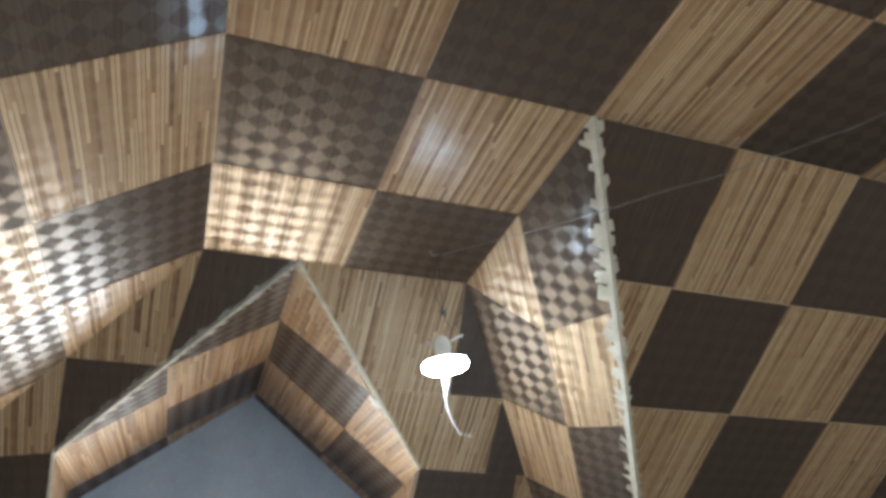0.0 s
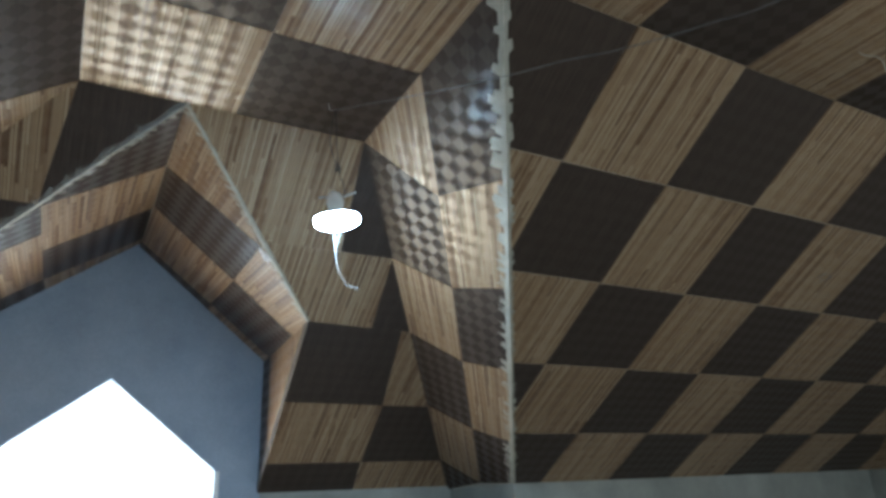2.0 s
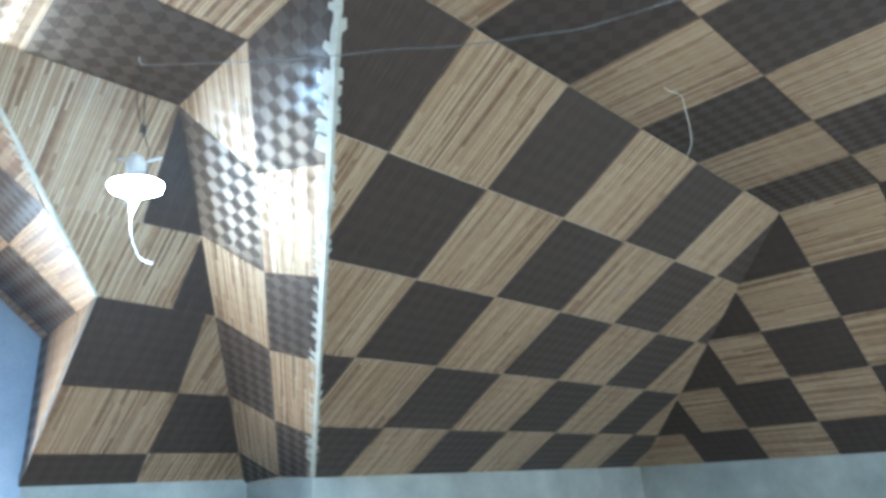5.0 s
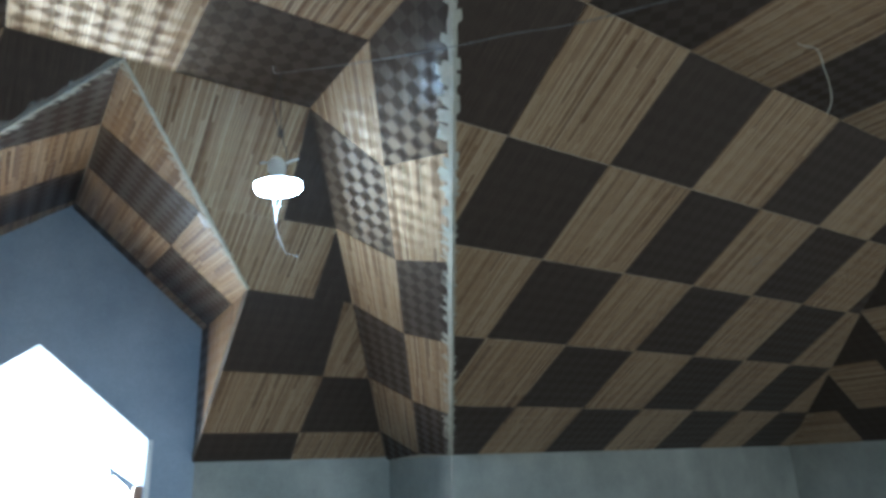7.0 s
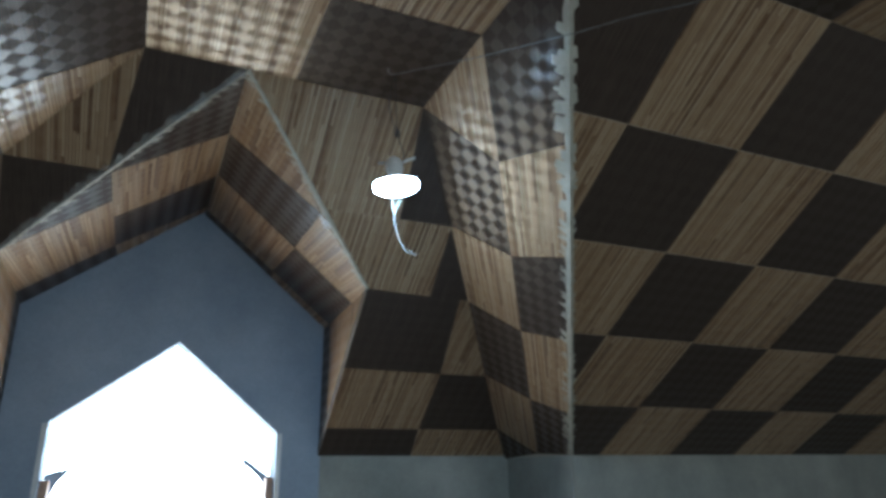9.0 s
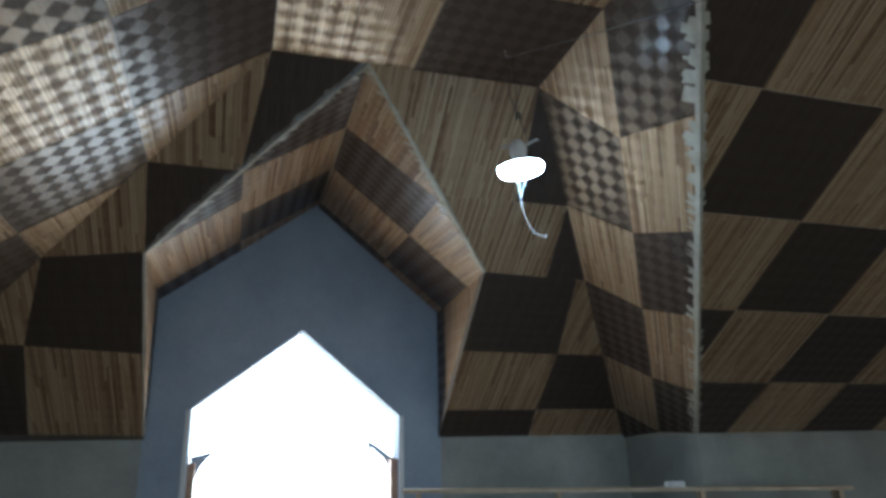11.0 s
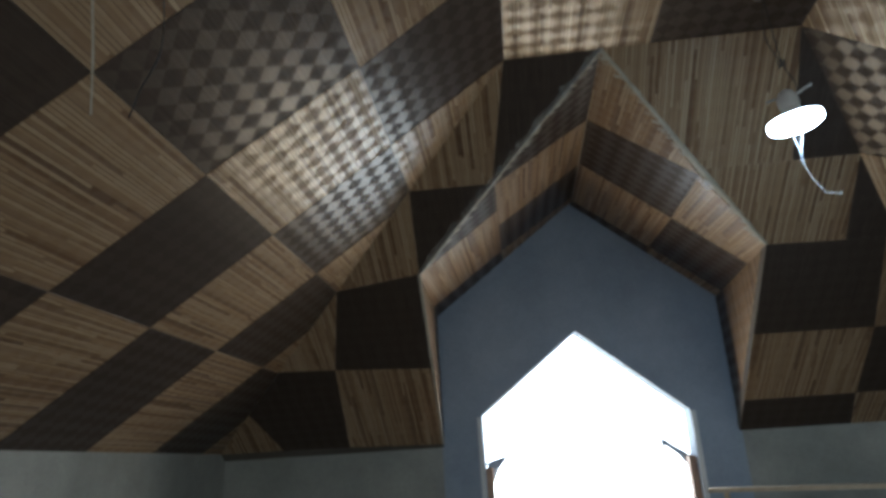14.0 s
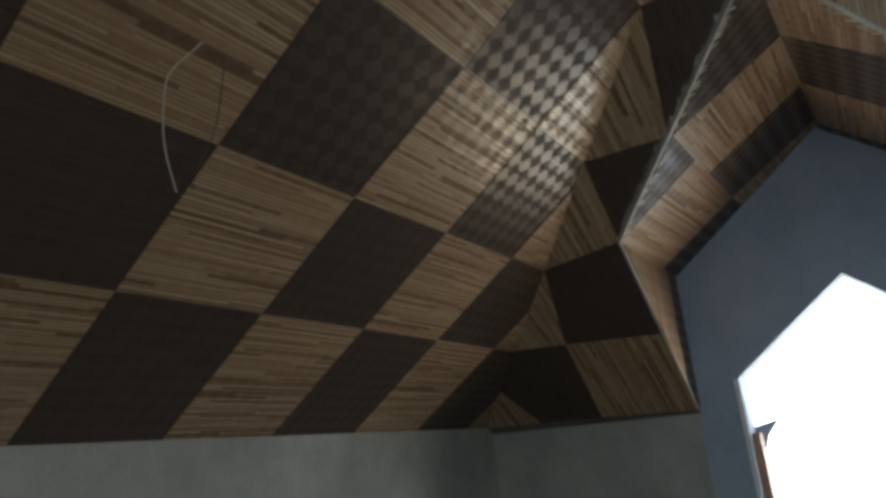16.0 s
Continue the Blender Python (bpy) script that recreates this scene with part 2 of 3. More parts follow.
def grid(region, i0, i1, j0, j1, su, sv, odd, u0=0.0):
    out = []
    for i in range(i0, i1):
        for j in range(j0, j1):
            p = cut([(u0 + su * i, sv * j), (u0 + su * (i + 1), sv * j), (u0 + su * (i + 1), sv * (j + 1)), (u0 + su * i, sv * (j + 1))], region)
            if p:
                out.append((p, (i + j) % 2 == odd))
    return out


def slope(origin, flat, degrees):
    """Plane metres (p along the eaves, q down the slope, h off the board into the room) -> the world."""
    o, f = Vector(origin), Vector(flat)
    side = Vector((abs(f.y), abs(f.x), 0))
    down = f * math.cos(radians(degrees)) - Vector((0, 0, math.sin(radians(degrees))))
    inward = -f * math.sin(radians(degrees)) - Vector((0, 0, math.cos(radians(degrees))))
    return lambda p, q, h: tuple(o + side * p + down * q + inward * h)


# ---- the boarded ceiling: a flat middle, and slopes that run down to low walls ----
S = 0.6
YC, XB, XF = 1.198, -1.204, 3.56
AD, AE, AC, AB, AF = 31.4, 44.0, 34.75, 34.5, 36.75
sin, cos, tan = (lambda a: math.sin(radians(a))), (lambda a: math.cos(radians(a))), (lambda a: math.tan(radians(a)))
BACK = -3.0

flat_tiles = grid([(XB, BACK), (XF, BACK), (XF, 0), (XB, 0)], -3, 6, -5, 0, S, S, 0)
flat_tiles += grid([(XB, 0), (0, 0), (0, YC), (XB, YC)], -3, 0, 0, 2, S, S, 0)
sheet("ceiling_flat", flat_tiles, lambda p, q, h: (p, q, H - h), "flat boarded ceiling of chequered dark and striped wood-look panels", (0, 1),
      [[(XB, BACK), (XF, BACK), (XF, 0), (XB, 0)], [(XB, 0), (0, 0), (0, YC), (XB, YC)]], True, "ceiling")

kd = sin(AD) / tan(AE)
kf = sin(AD) / tan(AF)
QD = 2.927
reg = [(0, 0), (XF, 0), (XF + kf * QD, QD), (kd * QD, QD)]
D_AT = slope((0, 0, H), (0, 1, 0), AD)
wide = sheet("roof_slope_wide", grid(reg, 0, 12, 0, 5, S, S, 0), D_AT,
      "wide sloping roof lining chequered with dark and striped panels", (0, 1), [reg], gap=0.0018, dark_mat=DULL_DARK)

# pale filler squeezed out of the level joints
for k in range(5):
    bm = bmesh.new()
    q, x, rng = S * k, kd * S * k + 0.02, random.Random(k)
    last = None
    while x < XF + kf * q:
        e = 0.0016 + rng.uniform(-0.0010, 0.0007)
        ring = [bm.verts.new(D_AT(x, q + a, h)) for a, h in ((-e, 0.0048), (0.0, 0.0058), (e, 0.0048))]
        if last:
            for i in (0, 1):
                bm.faces.new((last[i], last[i + 1], ring[i + 1], ring[i]))
        last = ring
        x += rng.uniform(0.04, 0.09)
    part("joint_filler", bm, PLY, wide, "thin pale filler in the joint")

kb = sin(AB) / tan(AC)
QB = 2.55
reg = [(BACK, 0), (YC, 0), (YC + kb * QB, QB), (BACK, QB)]


def nudged(tiles):
    """One panel corner laid a little out of square."""
    return [([(0.625, 0.592) if math.hypot(p[0] - 0.6, p[1] - 0.6) < 0.01 else p for p in poly], dark) for poly, dark in tiles]


def last_row(region):
    row = []
    for i in range(-5, 6):
        p = cut([(S * i, 1.8), (S * (i + 1), 1.8), (S * (i + 1), QB), (S * i, QB)], region)
        if p:
            row.append((p, i % 2 == 0))
    return row


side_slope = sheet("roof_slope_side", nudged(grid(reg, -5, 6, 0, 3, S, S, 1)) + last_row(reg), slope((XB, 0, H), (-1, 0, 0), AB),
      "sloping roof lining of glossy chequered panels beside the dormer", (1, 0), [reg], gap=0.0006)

# the lower dark boards there take the less glossy copy, to subdue reflections
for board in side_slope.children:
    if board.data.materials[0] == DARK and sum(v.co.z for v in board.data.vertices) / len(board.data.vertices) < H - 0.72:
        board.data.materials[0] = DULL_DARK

ke = sin(AF) / tan(AD)
QF = 2.55
reg = [(BACK, 0), (0, 0), (ke * QF, QF), (BACK, QF)]
far_tiles = []
FAR_ROWS = (0, 0.508, 1.015, 1.55, 2.105, QF)
for j, breaks in enumerate(((0,), (0, 0.56), (0, 0.58, 1.01), (0, 0.58, 1.17, 1.60), (0, 0.58, 1.17, 1.79))):
    stops = [-0.58 * k for k in range(5, 0, -1)] + list(breaks) + [3.0]
    for k in range(len(stops) - 1):
        p = cut([(stops[k], FAR_ROWS[j]), (stops[k + 1], FAR_ROWS[j]), (stops[k + 1], FAR_ROWS[j + 1]), (stops[k], FAR_ROWS[j + 1])], reg)
        if p:
            far_tiles.append((p, (j + k - 5) % 2 == 0))
sheet("roof_slope_far", far_tiles, slope((XF, 0, H), (1, 0, 0), AF),
      "far sloping roof lining chequered with dark and striped panels", (1, 0), [reg], gap=0.0016, dark_mat=DULL_DARK)

# slope round the dormer, its panels cut to the hips and valleys
hl = lambda q: (XB - q * sin(AC) / tan(AB), q)
hr = lambda q: (q * sin(AC) / tan(AE), q)
VL, VR = (-1.73, 1.12), (0.04, 1.125)
vl = lambda q: (-0.8 - 0.83 * q, q)
vr = lambda q: (-0.8 + 0.747 * q, q)
end_tiles = [
    ([(XB, 0), hl(0.6), vl(0.604)], 0), ([(XB, 0), vl(0.604), (-0.8, 0)], 1),
    ([hl(0.6), vl(0.604), VL], 1), ([hl(0.6), VL, hl(1.19)], 0),
    ([hl(1.19), VL, (-1.748, 1.85), (-2.34, 1.80)], 1), ([hl(1.19), (-2.34, 1.80), hl(1.78)], 0),
    ([(-2.34, 1.80), (-1.748, 1.85), (-1.787, 2.58), (-2.412, 2.55)], 0),
    ([hl(1.78), (-2.34, 1.80), (-2.412, 2.55), (-2.86, 2.54), hl(2.15)], 1), ([hl(2.15), (-2.86, 2.54), hl(2.54)], 0),
    ([(-0.8, 0), (0, 0), (0.08, 0.64), vr(0.64)], 0), ([(0, 0), hr(0.64), (0.08, 0.64)], 1),
    ([vr(0.64), hr(0.64), (0.424, 1.14), VR], 0), ([hr(0.64), hr(1.145), (0.424, 1.14)], 1),
    ([VR, (0.62, 1.145), (0.72, 1.78), (0.075, 1.77)], 1), ([(0.62, 1.145), hr(1.145), hr(1.78), (0.72, 1.78)], 0),
    ([(0.075, 1.77), (0.72, 1.78), (0.751, 2.338), (0.10, 2.34)], 0), ([(0.72, 1.78), hr(1.78), hr(2.338), (0.751, 2.338)], 1),
    ([(0.10, 2.34), (0.751, 2.338), (0.797, 2.70), (0.114, 2.70)], 1), ([(0.751, 2.338), hr(2.338), hr(2.70), (0.797, 2.70)], 0),
]
C_AT = slope((0, YC, H), (0, 1, 0), AC)
window_slope = sheet("roof_slope_window", end_tiles, C_AT, "sloping roof lining round the dormer with panels cut to the valleys", (0, 1),
      [[(XB, 0), (-0.8, 0), VL, (-1.79, 2.62), hl(2.62)], [(-0.8, 0), (0, 0), hr(2.72), (0.114, 2.72), VR]], dark_mat=DULL_DARK)

window_slope.data.materials[2] = RAW_EDGE

# narrow slope between the dormer's slope and the wide one
hc = lambda q: (YC + q * sin(AE) / tan(AC), q)
hd = lambda q: (q * sin(AE) / tan(AD), q)
md = lambda q: (0.6 + 1.05 * q, q)
HQ, MQ, DQ = (0, 0.522, 0.94, 1.45, 1.905, 2.2), (0, 0.426, 0.835, 1.245, 1.71, 2.165), (0, 0.552, 0.98, 1.398, 1.867, 2.196)
side_tiles = [([hc(0), md(0), md(MQ[1])], 0), ([hc(HQ[4]), md(MQ[5]), hc(HQ[5])], 1)]
for k in range(1, 5):
    side_tiles.append(([hc(HQ[k - 1]), md(MQ[k]), md(MQ[k + 1]), hc(HQ[k])], k % 2))
for k in range(5):
    side_tiles.append(([md(MQ[k]), hd(DQ[k]), hd(DQ[k + 1]), md(MQ[k + 1])], (k + 1) % 2))
E_AT = slope((0, 0, H), (1, 0, 0), AE)
sheet("roof_slope_narrow", side_tiles, E_AT, "narrow sloping roof lining with skewed dark and striped panels", (0.72, 0.69),
      [[hd(0), hc(0), hc(2.2), hd(2.2)]], dark_mat=SATIN_DARK)


# dormer roof: two small slopes that meet at a ridge, and two cheeks
RIDGE0, RIDGE1 = Vector((-0.8, YC, H)), Vector((-0.785, 3.36, H + 0.146))


def through_points(a, b, c):
    """Plan metres (x, y) and a height off the board -> the world, on the plane through three points, facing down."""
    n = (b - a).cross(c - a).normalized()
    n = -n if n.z > 0 else n

    def at(x, y, h):
        z = a.z - ((x - a.x) * n.x + (y - a.y) * n.y) / n.z
        return tuple(Vector((x, y, z)) + n * h)
    return at


L0, R0 = Vector(C_AT(*VL, 0)), Vector(C_AT(*VR, 0))
DL, DR = through_points(RIDGE0, RIDGE1, L0), through_points(RIDGE0, RIDGE1, R0)
GY = 3.36
left_tiles = [
    ([(-0.80, 1.198), (-0.79, 1.91), (-1.29, 1.73)], 1), ([(-0.79, 1.91), (-0.775, 2.59), (-1.296, 2.44), (-1.29, 1.73)], 0),
    ([(-0.775, 2.59), (-0.765, 3.25), (-1.296, 3.07), (-1.296, 2.44)], 1), ([(-0.765, 3.25), (-0.765, GY), (-1.29, GY), (-1.296, 3.07)], 0),
    ([(-1.29, 1.73), (-1.295, 2.15), (-1.73, 2.12)], 1), ([(-1.295, 2.15), (-1.296, 3.07), (-1.77, 3.02), (-1.73, 2.12)], 0),
    ([(-1.296, 3.07), (-1.29, GY), (-1.79, GY), (-1.77, 3.02)], 1),
]
right_tiles = [
    ([(-0.80, 1.198), (-0.317, 1.79), (-0.788, 1.89)], 0), ([(-0.788, 1.89), (-0.317, 1.79), (-0.301, 2.50), (-0.776, 2.51)], 1),
    ([(-0.776, 2.51), (-0.301, 2.50), (-0.30, 3.21), (-0.771, 3.24)], 0), ([(-0.771, 3.24), (-0.30, 3.21), (-0.29, GY), (-0.771, GY)], 1),
    ([(-0.317, 1.79), (0.04, 2.125), (0.069, 2.50), (-0.301, 2.50)], 0), ([(-0.301, 2.50), (0.069, 2.50), (0.135, 3.20), (-0.30, 3.21)], 1),
    ([(-0.30, 3.21), (0.135, 3.20), (0.145, GY), (-0.29, GY)], 0),
]
sheet("dormer_roof_one", left_tiles, DL, "sloping dormer roof lining with dark and striped panels meeting at a ridge", (0, 1),
      [[(-0.80, 1.198), (-0.765, GY + 0.1), (-1.79, GY + 0.1), (-1.73, 2.12)]])
sheet("dormer_roof_two", right_tiles, DR, "opposite sloping dormer roof lining with dark and striped panels", (0, 1),
      [[(-0.80, 1.198), (0.04, 2.125), (0.145, GY + 0.1), (-0.771, GY + 0.1)]])


def cheek(name, x_front, x_back, inward, top_front, top_back, foot):
    """Upright side of the dormer: plane metres are y and z."""
    y0, y1 = top_front[0], top_back[0]

    def at(p, q, h):
        return (x_front + (x_back - x_front) * (p - y0) / (y1 - y0) + inward * h, p, q)
    f = lambda y: (y, top_front[1] + (foot[1] - top_front[1]) * (y - y0) / (foot[0] - y0))
    t = lambda y: (y, top_front[1] + (top_back[1] - top_front[1]) * (y - y0) / (y1 - y0))
    split = 3.13
    tiles = [([top_front, f(split), t(split)], 0), ([t(split), f(split), foot, (y1, foot[1]), top_back], 1)]
    return sheet(name, tiles, at, "narrow upright dormer side lined with wood-look panels", (0, 1), [[top_front, foot, (y1, foot[1]), top_back]])


cheek("dormer_cheek_one", -1.735, -1.79, 1, (2.12, H - 0.64), (GY, H - 0.53), (3.30, H - 1.452))
cheek_two = cheek("dormer_cheek_two", 0.045, 0.118, -1, (2.125, H - 0.64), (GY, H - 0.63), (3.34, H - 1.479))

cheek_two.data.materials[2] = RAW_EDGE

# ---- walls, floor and roof that close the attic ----
TOP = H + 0.55
WX0, WX1, WXE, WYD = -3.302, 5.60, 1.585, 2.502


def wall(name, loops, shift, label, mat=PLASTER):
    bm = bmesh.new()
    for lp in loops:
        prism(bm, lp, Vector(shift))
    return setting(link(name, bm, mat), label, "wall")


def upright(x0, y0, x1, y1, z0=0.0, z1=TOP):
    return [(x0, y0, z0), (x1, y1, z0), (x1, y1, z1), (x0, y0, z1)]


wall("wall_side", [upright(WX0, BACK, WX0, GY)], (-0.2, 0, 0), "low bare cement-plastered wall under the sloping ceiling")
wall("wall_wide", [upright(WXE, WYD, WX1, WYD)], (0, 0.2, 0), "low grey cement-plastered wall with trowel patches")
wall("wall_return", [upright(WXE, WYD + 0.2, WXE, GY + 0.2)], (0.2, 0, 0), "short plastered return wall at the outer corner")
wall("wall_far", [upright(WX1, BACK, WX1, WYD + 0.2)], (0.2, 0, 0), "low far wall in bare grey plaster")
BX0, BX1, BZ0, BZ1 = -2.6, 5.0, 0.4, 2.6      # unseen opening in the wall behind the walk, added for fill light
wall("wall_back", [upright(WX0 - 0.2, BACK, BX0, BACK), upright(BX1, BACK, WX1 + 0.2, BACK),
                   upright(BX0, BACK, BX1, BACK, 0, BZ0), upright(BX0, BACK, BX1, BACK, BZ1, TOP)], (0, -0.2, 0), "plain plastered wall with an added unseen opening for fill light")

# gable wall with the pointed window
AX, AZ = -0.848, H - 0.785
LX, LZ = -1.525, H - 1.305
RX, RZ = -0.176, H - 1.352
SILL = H - 2.35
GX0, GX1 = -1.80, 0.125
y = GY
wall("wall_low_one", [upright(WX0 - 0.2, y, GX0, y)], (0, 0.2, 0), "low bare cement wall beside the dormer under the slope")
wall("wall_low_two", [upright(GX1, y, WXE, y)], (0, 0.2, 0), "low bare cement wall between dormer and outer corner")
wall("wall_gable", [
    upright(GX0, y, LX, y), upright(RX, y, GX1, y), upright(LX, y, RX, y, 0, SILL),
    [(LX, y, LZ), (AX, y, AZ), (AX, y, TOP), (LX, y, TOP)], [(AX, y, AZ), (RX, y, RZ), (RX, y, TOP), (AX, y, TOP)],
], (0, 0.2, 0), "dormer end wall, blue window glare in its grey, with a pointed window opening", GLARE_BLUE)

bm = bmesh.new()
box(bm, (WX0 - 0.2, BACK - 0.2, -0.12), (WX1 + 0.2, GY + 0.2, 0.0))
setting(link("floor", bm, SCREED), "bare grey screed floor of the attic room", "floor")
# unseen cap over the whole attic, added to stop sky light leaking in
bm = bmesh.new()
box(bm, (WX0 - 0.2, BACK - 0.2, TOP), (WX1 + 0.2, GY + 0.2, TOP + 0.12))
setting(link("roof_deck", bm, SCREED), "unseen slab above the boarded ceiling, added to keep sky light out", "roof")

# sky and glowing ground panel outside the window, added fill panel behind the walk
def backdrop(x0, x1, z0, z1, y, mat, label):
    bm = bmesh.new()
    bm.faces.new([bm.verts.new(p) for p in ((x0, y, z0), (x1, y, z0), (x1, y, z1), (x0, y, z1))])
    setting(link("backdrop", bm, mat), label, "sky")


backdrop(-4.5, 2.8, 0.95, 5.0, GY + 1.6, SKY_GLOW, "bright white overcast sky outside the window")
# glowing panel below the line of sight, added to warm reflections in the boards
backdrop(-4.5, 2.8, -0.12, 0.95, GY + 1.6, EARTH_GLOW, "unseen warm glowing panel standing for sunlit ground below the sky")
# added fill: lights the wide slope from behind, never in view
backdrop(-5.0, 7.5, -0.1, 5.0, BACK - 1.4, REAR_FILL_GLOW, "warm glowing fill panel added behind the unseen rear opening")
bm = bmesh.new()
box(bm, (-60, -60, -0.3), (60, 60, -0.13))
setting(link("ground", bm, SCREED), "pale bare ground outside the building", "ground")


# ---- torn jointing tape over the outer edges ----
def torn_tape(name, a, b, ends, label, wide, flaps, seed, steps=90, blocks=0.0, thin=(0, 0)):
    """A strip of tape folded over an edge from a to b. ends: a point on each of the two planes that meet there.
    wide: the width of each wing; flaps: (how many to the metre, length) of the torn bits on each wing."""
    rng = random.Random(seed)
    a, b = Vector(a), Vector(b)
    run, length = (b - a).normalized(), (b - a).length
    wings = []
    for e in ends:
        e = Vector(e) - a
        wings.append((e - run * e.dot(run)).normalized())
    normals = []
    for i in (0, 1):
        n = run.cross(wings[i]).normalized()
        normals.append(-n if n.dot(wings[1 - i]) > 0 else n)
    tape = tagged(new(name), label, "jointing tape", "torn tape strips")
    bm, torn = bmesh.new(), bmesh.new()
    for i in (0, 1):
        wing, n, w = wings[i], normals[i], wide[i]
        start = (normals[0] + normals[1]).normalized() * 0.008
        last = None
        for k in range(steps + 1):
            p = a + run * (length * k / steps)
            e = w * (1.0 + 0.5 * noise.noise(Vector((k * 0.35, seed + i * 7.7, 0)))) + rng.uniform(0, 0.25) * w
            pair = (bm.verts.new(p + start), bm.verts.new(p + wing * e + n * 0.0062))
            if last:
                bm.faces.new((last[0], pair[0], pair[1], last[1])).material_index = thin[i]
            last = pair
        many, reach = flaps[i]
        for _ in range(int(many * length)):
            k = rng.random()
            p = a + run * (length * k)
            if k < blocks:           # broad torn blocks
                s, t, lean = rng.uniform(0.02, 0.06), rng.uniform(0.2, 1.0) * reach, rng.uniform(-0.006, 0.006)
            else:                    # short slanting teeth
                s, t, lean = rng.uniform(0.008, 0.02), rng.uniform(0.4, 0.9) * reach, rng.uniform(-0.03, -0.008)
            root = wing * (w * 0.5)
            tip = wing * (w + t)
            q = [p + root, p + root + run * s, p + tip + run * (s * rng.uniform(0.4, 1.0) + lean), p + wing * (w + t * rng.uniform(0.6, 1.0)) + run * lean]
            up = rng.uniform(0.007, 0.0085)
            torn.faces.new([torn.verts.new(v + n * (up if j < 2 else up + rng.uniform(0, 0.006))) for j, v in enumerate(q)]).material_index = thin[i]
    part("strip", bm, [TAPE, THIN_TAPE], tape)
    tagged(part("torn_edge", torn, [TAPE, THIN_TAPE], tape, "ragged torn tape edges"), kind="stuff")
    return tape


DE = (1.583, 2.5, H - 1.526)
torn_tape("jointing_tape", (0, 0, H), DE, ((3, 2.5, H - 1.526), (1.583, 3.2, H - 1.526)), "ragged white tape torn along the outer ceiling corner",
          (0.010, 0.020), ((16, 0.022), (32, 0.055)), 3, 120, 0.36)
torn_tape("jointing_tape", RIDGE0, L0, (C_AT(*hl(1.0), 0), RIDGE1), "frayed white tape on the dormer valley edge", (0.016, 0.009), ((26, 0.03), (26, 0.045)), 5, 70, thin=(1, 0))
torn_tape("jointing_tape", RIDGE0, R0, (C_AT(0.3, 0.6, 0), RIDGE1), "narrow white tape on the dormer valley edge", (0.006, 0.014), ((4, 0.01), (30, 0.045)), 8, 70)
torn_tape("jointing_tape", L0, C_AT(-1.787, 2.58, 0), (C_AT(-2.2, 1.9, 0), (-1.79, 3.3, H - 0.6)), "pale tape down the upright dormer corner", (0.007, 0.006), ((2, 0.01), (2, 0.01)), 9, 40)


def tape_scrap(at, across, down, out, seed):
    """A crumpled bit of tape stuck on an edge: a few small folded tongues."""
    rng, bm = random.Random(seed), bmesh.new()
    for _ in range(9):
        c = at + across * rng.uniform(-0.01, 0.05) + down * rng.uniform(-0.05, 0.06) + out * 0.002
        a, w, l = rng.uniform(-0.7, 0.7), rng.uniform(0.012, 0.024), rng.uniform(0.03, 0.06)
        u = across * math.cos(a) + down * math.sin(a)
        v = down * math.cos(a) - across * math.sin(a)
        rows = [[bm.verts.new(c + u * (l * k - l / 2) + v * (j * w) + out * (0.007 * rng.random() + 0.006 * (k % 2))) for j in (-0.5, 0.5)] for k in (0, 0.5, 1)]
        for r, q in zip(rows, rows[1:]):
            bm.faces.new((r[0], r[1], q[1], q[0]))
    return tagged(link("tape_scrap", bm, WHITE_PVC), "crumpled scrap of white tape stuck on the dormer edge", "jointing tape")


spot = RIDGE0.lerp(R0, 0.655)
flat = [Vector(DR(spot.x + dx, spot.y + dy, 0.004)) for dx, dy in ((-0.015, 0.02), (-0.115, 0.02), (-0.015, 0.12))]
across, along = (flat[1] - flat[0]).normalized(), (R0 - RIDGE0).normalized()
inner = (flat[1] - flat[0]).cross(flat[2] - flat[0]).normalized()
tape_scrap(flat[0], across, along, inner if inner.z < 0 else -inner, 4)


# ---- wires and the hanging lamp ----
def wire(name, points, radius, mat, parent=None, label="", twist=0.0, turns=0):
    """A round wire along smoothed points; twist: two strands wound round each other."""
    pts = [Vector(p) for p in points]
    fine = []
    for i in range(len(pts) - 1):
        p0, p1, p2, p3 = pts[max(i - 1, 0)], pts[i], pts[i + 1], pts[min(i + 2, len(pts) - 1)]
        for k in range(12):
            t = k / 12
            fine.append(0.5 * ((2 * p1) + (p2 - p0) * t + (2 * p0 - 5 * p1 + 4 * p2 - p3) * t * t + (3 * p1 - p0 - 3 * p2 + p3) * t ** 3))
    fine.append(pts[-1])
    if twist:
        dense = []
        for a, b in zip(fine, fine[1:]):
            dense += [a.lerp(b, k / 6) for k in range(6)]
        fine = dense + [fine[-1]]
    bm = bmesh.new()
    for phase in ((0.0, math.pi) if twist else (0.0,)):
        last = None
        for i, p in enumerate(fine):
            d = (fine[min(i + 1, len(fine) - 1)] - fine[max(i - 1, 0)]).normalized()
            s = d.cross(Vector((0.3, 0.2, 1)) if abs(d.z) < 0.9 else Vector((1, 0, 0))).normalized()
            c = d.cross(s)
            if twist:
                ang = phase + turns * 2 * math.pi * i / len(fine)
                p = p + (s * math.cos(ang) + c * math.sin(ang)) * twist
            ring = [bm.verts.new(p + (s * math.cos(2 * math.pi * k / 6) + c * math.sin(2 * math.pi * k / 6)) * radius) for k in range(6)]
            if last:
                for k in range(6):
                    bm.faces.new((last[k], last[(k + 1) % 6], ring[(k + 1) % 6], ring[k]))
            last = ring
    ob = link(name, bm, mat, parent, label)
    for p in ob.data.polygons:
        p.use_smooth = True
    return ob


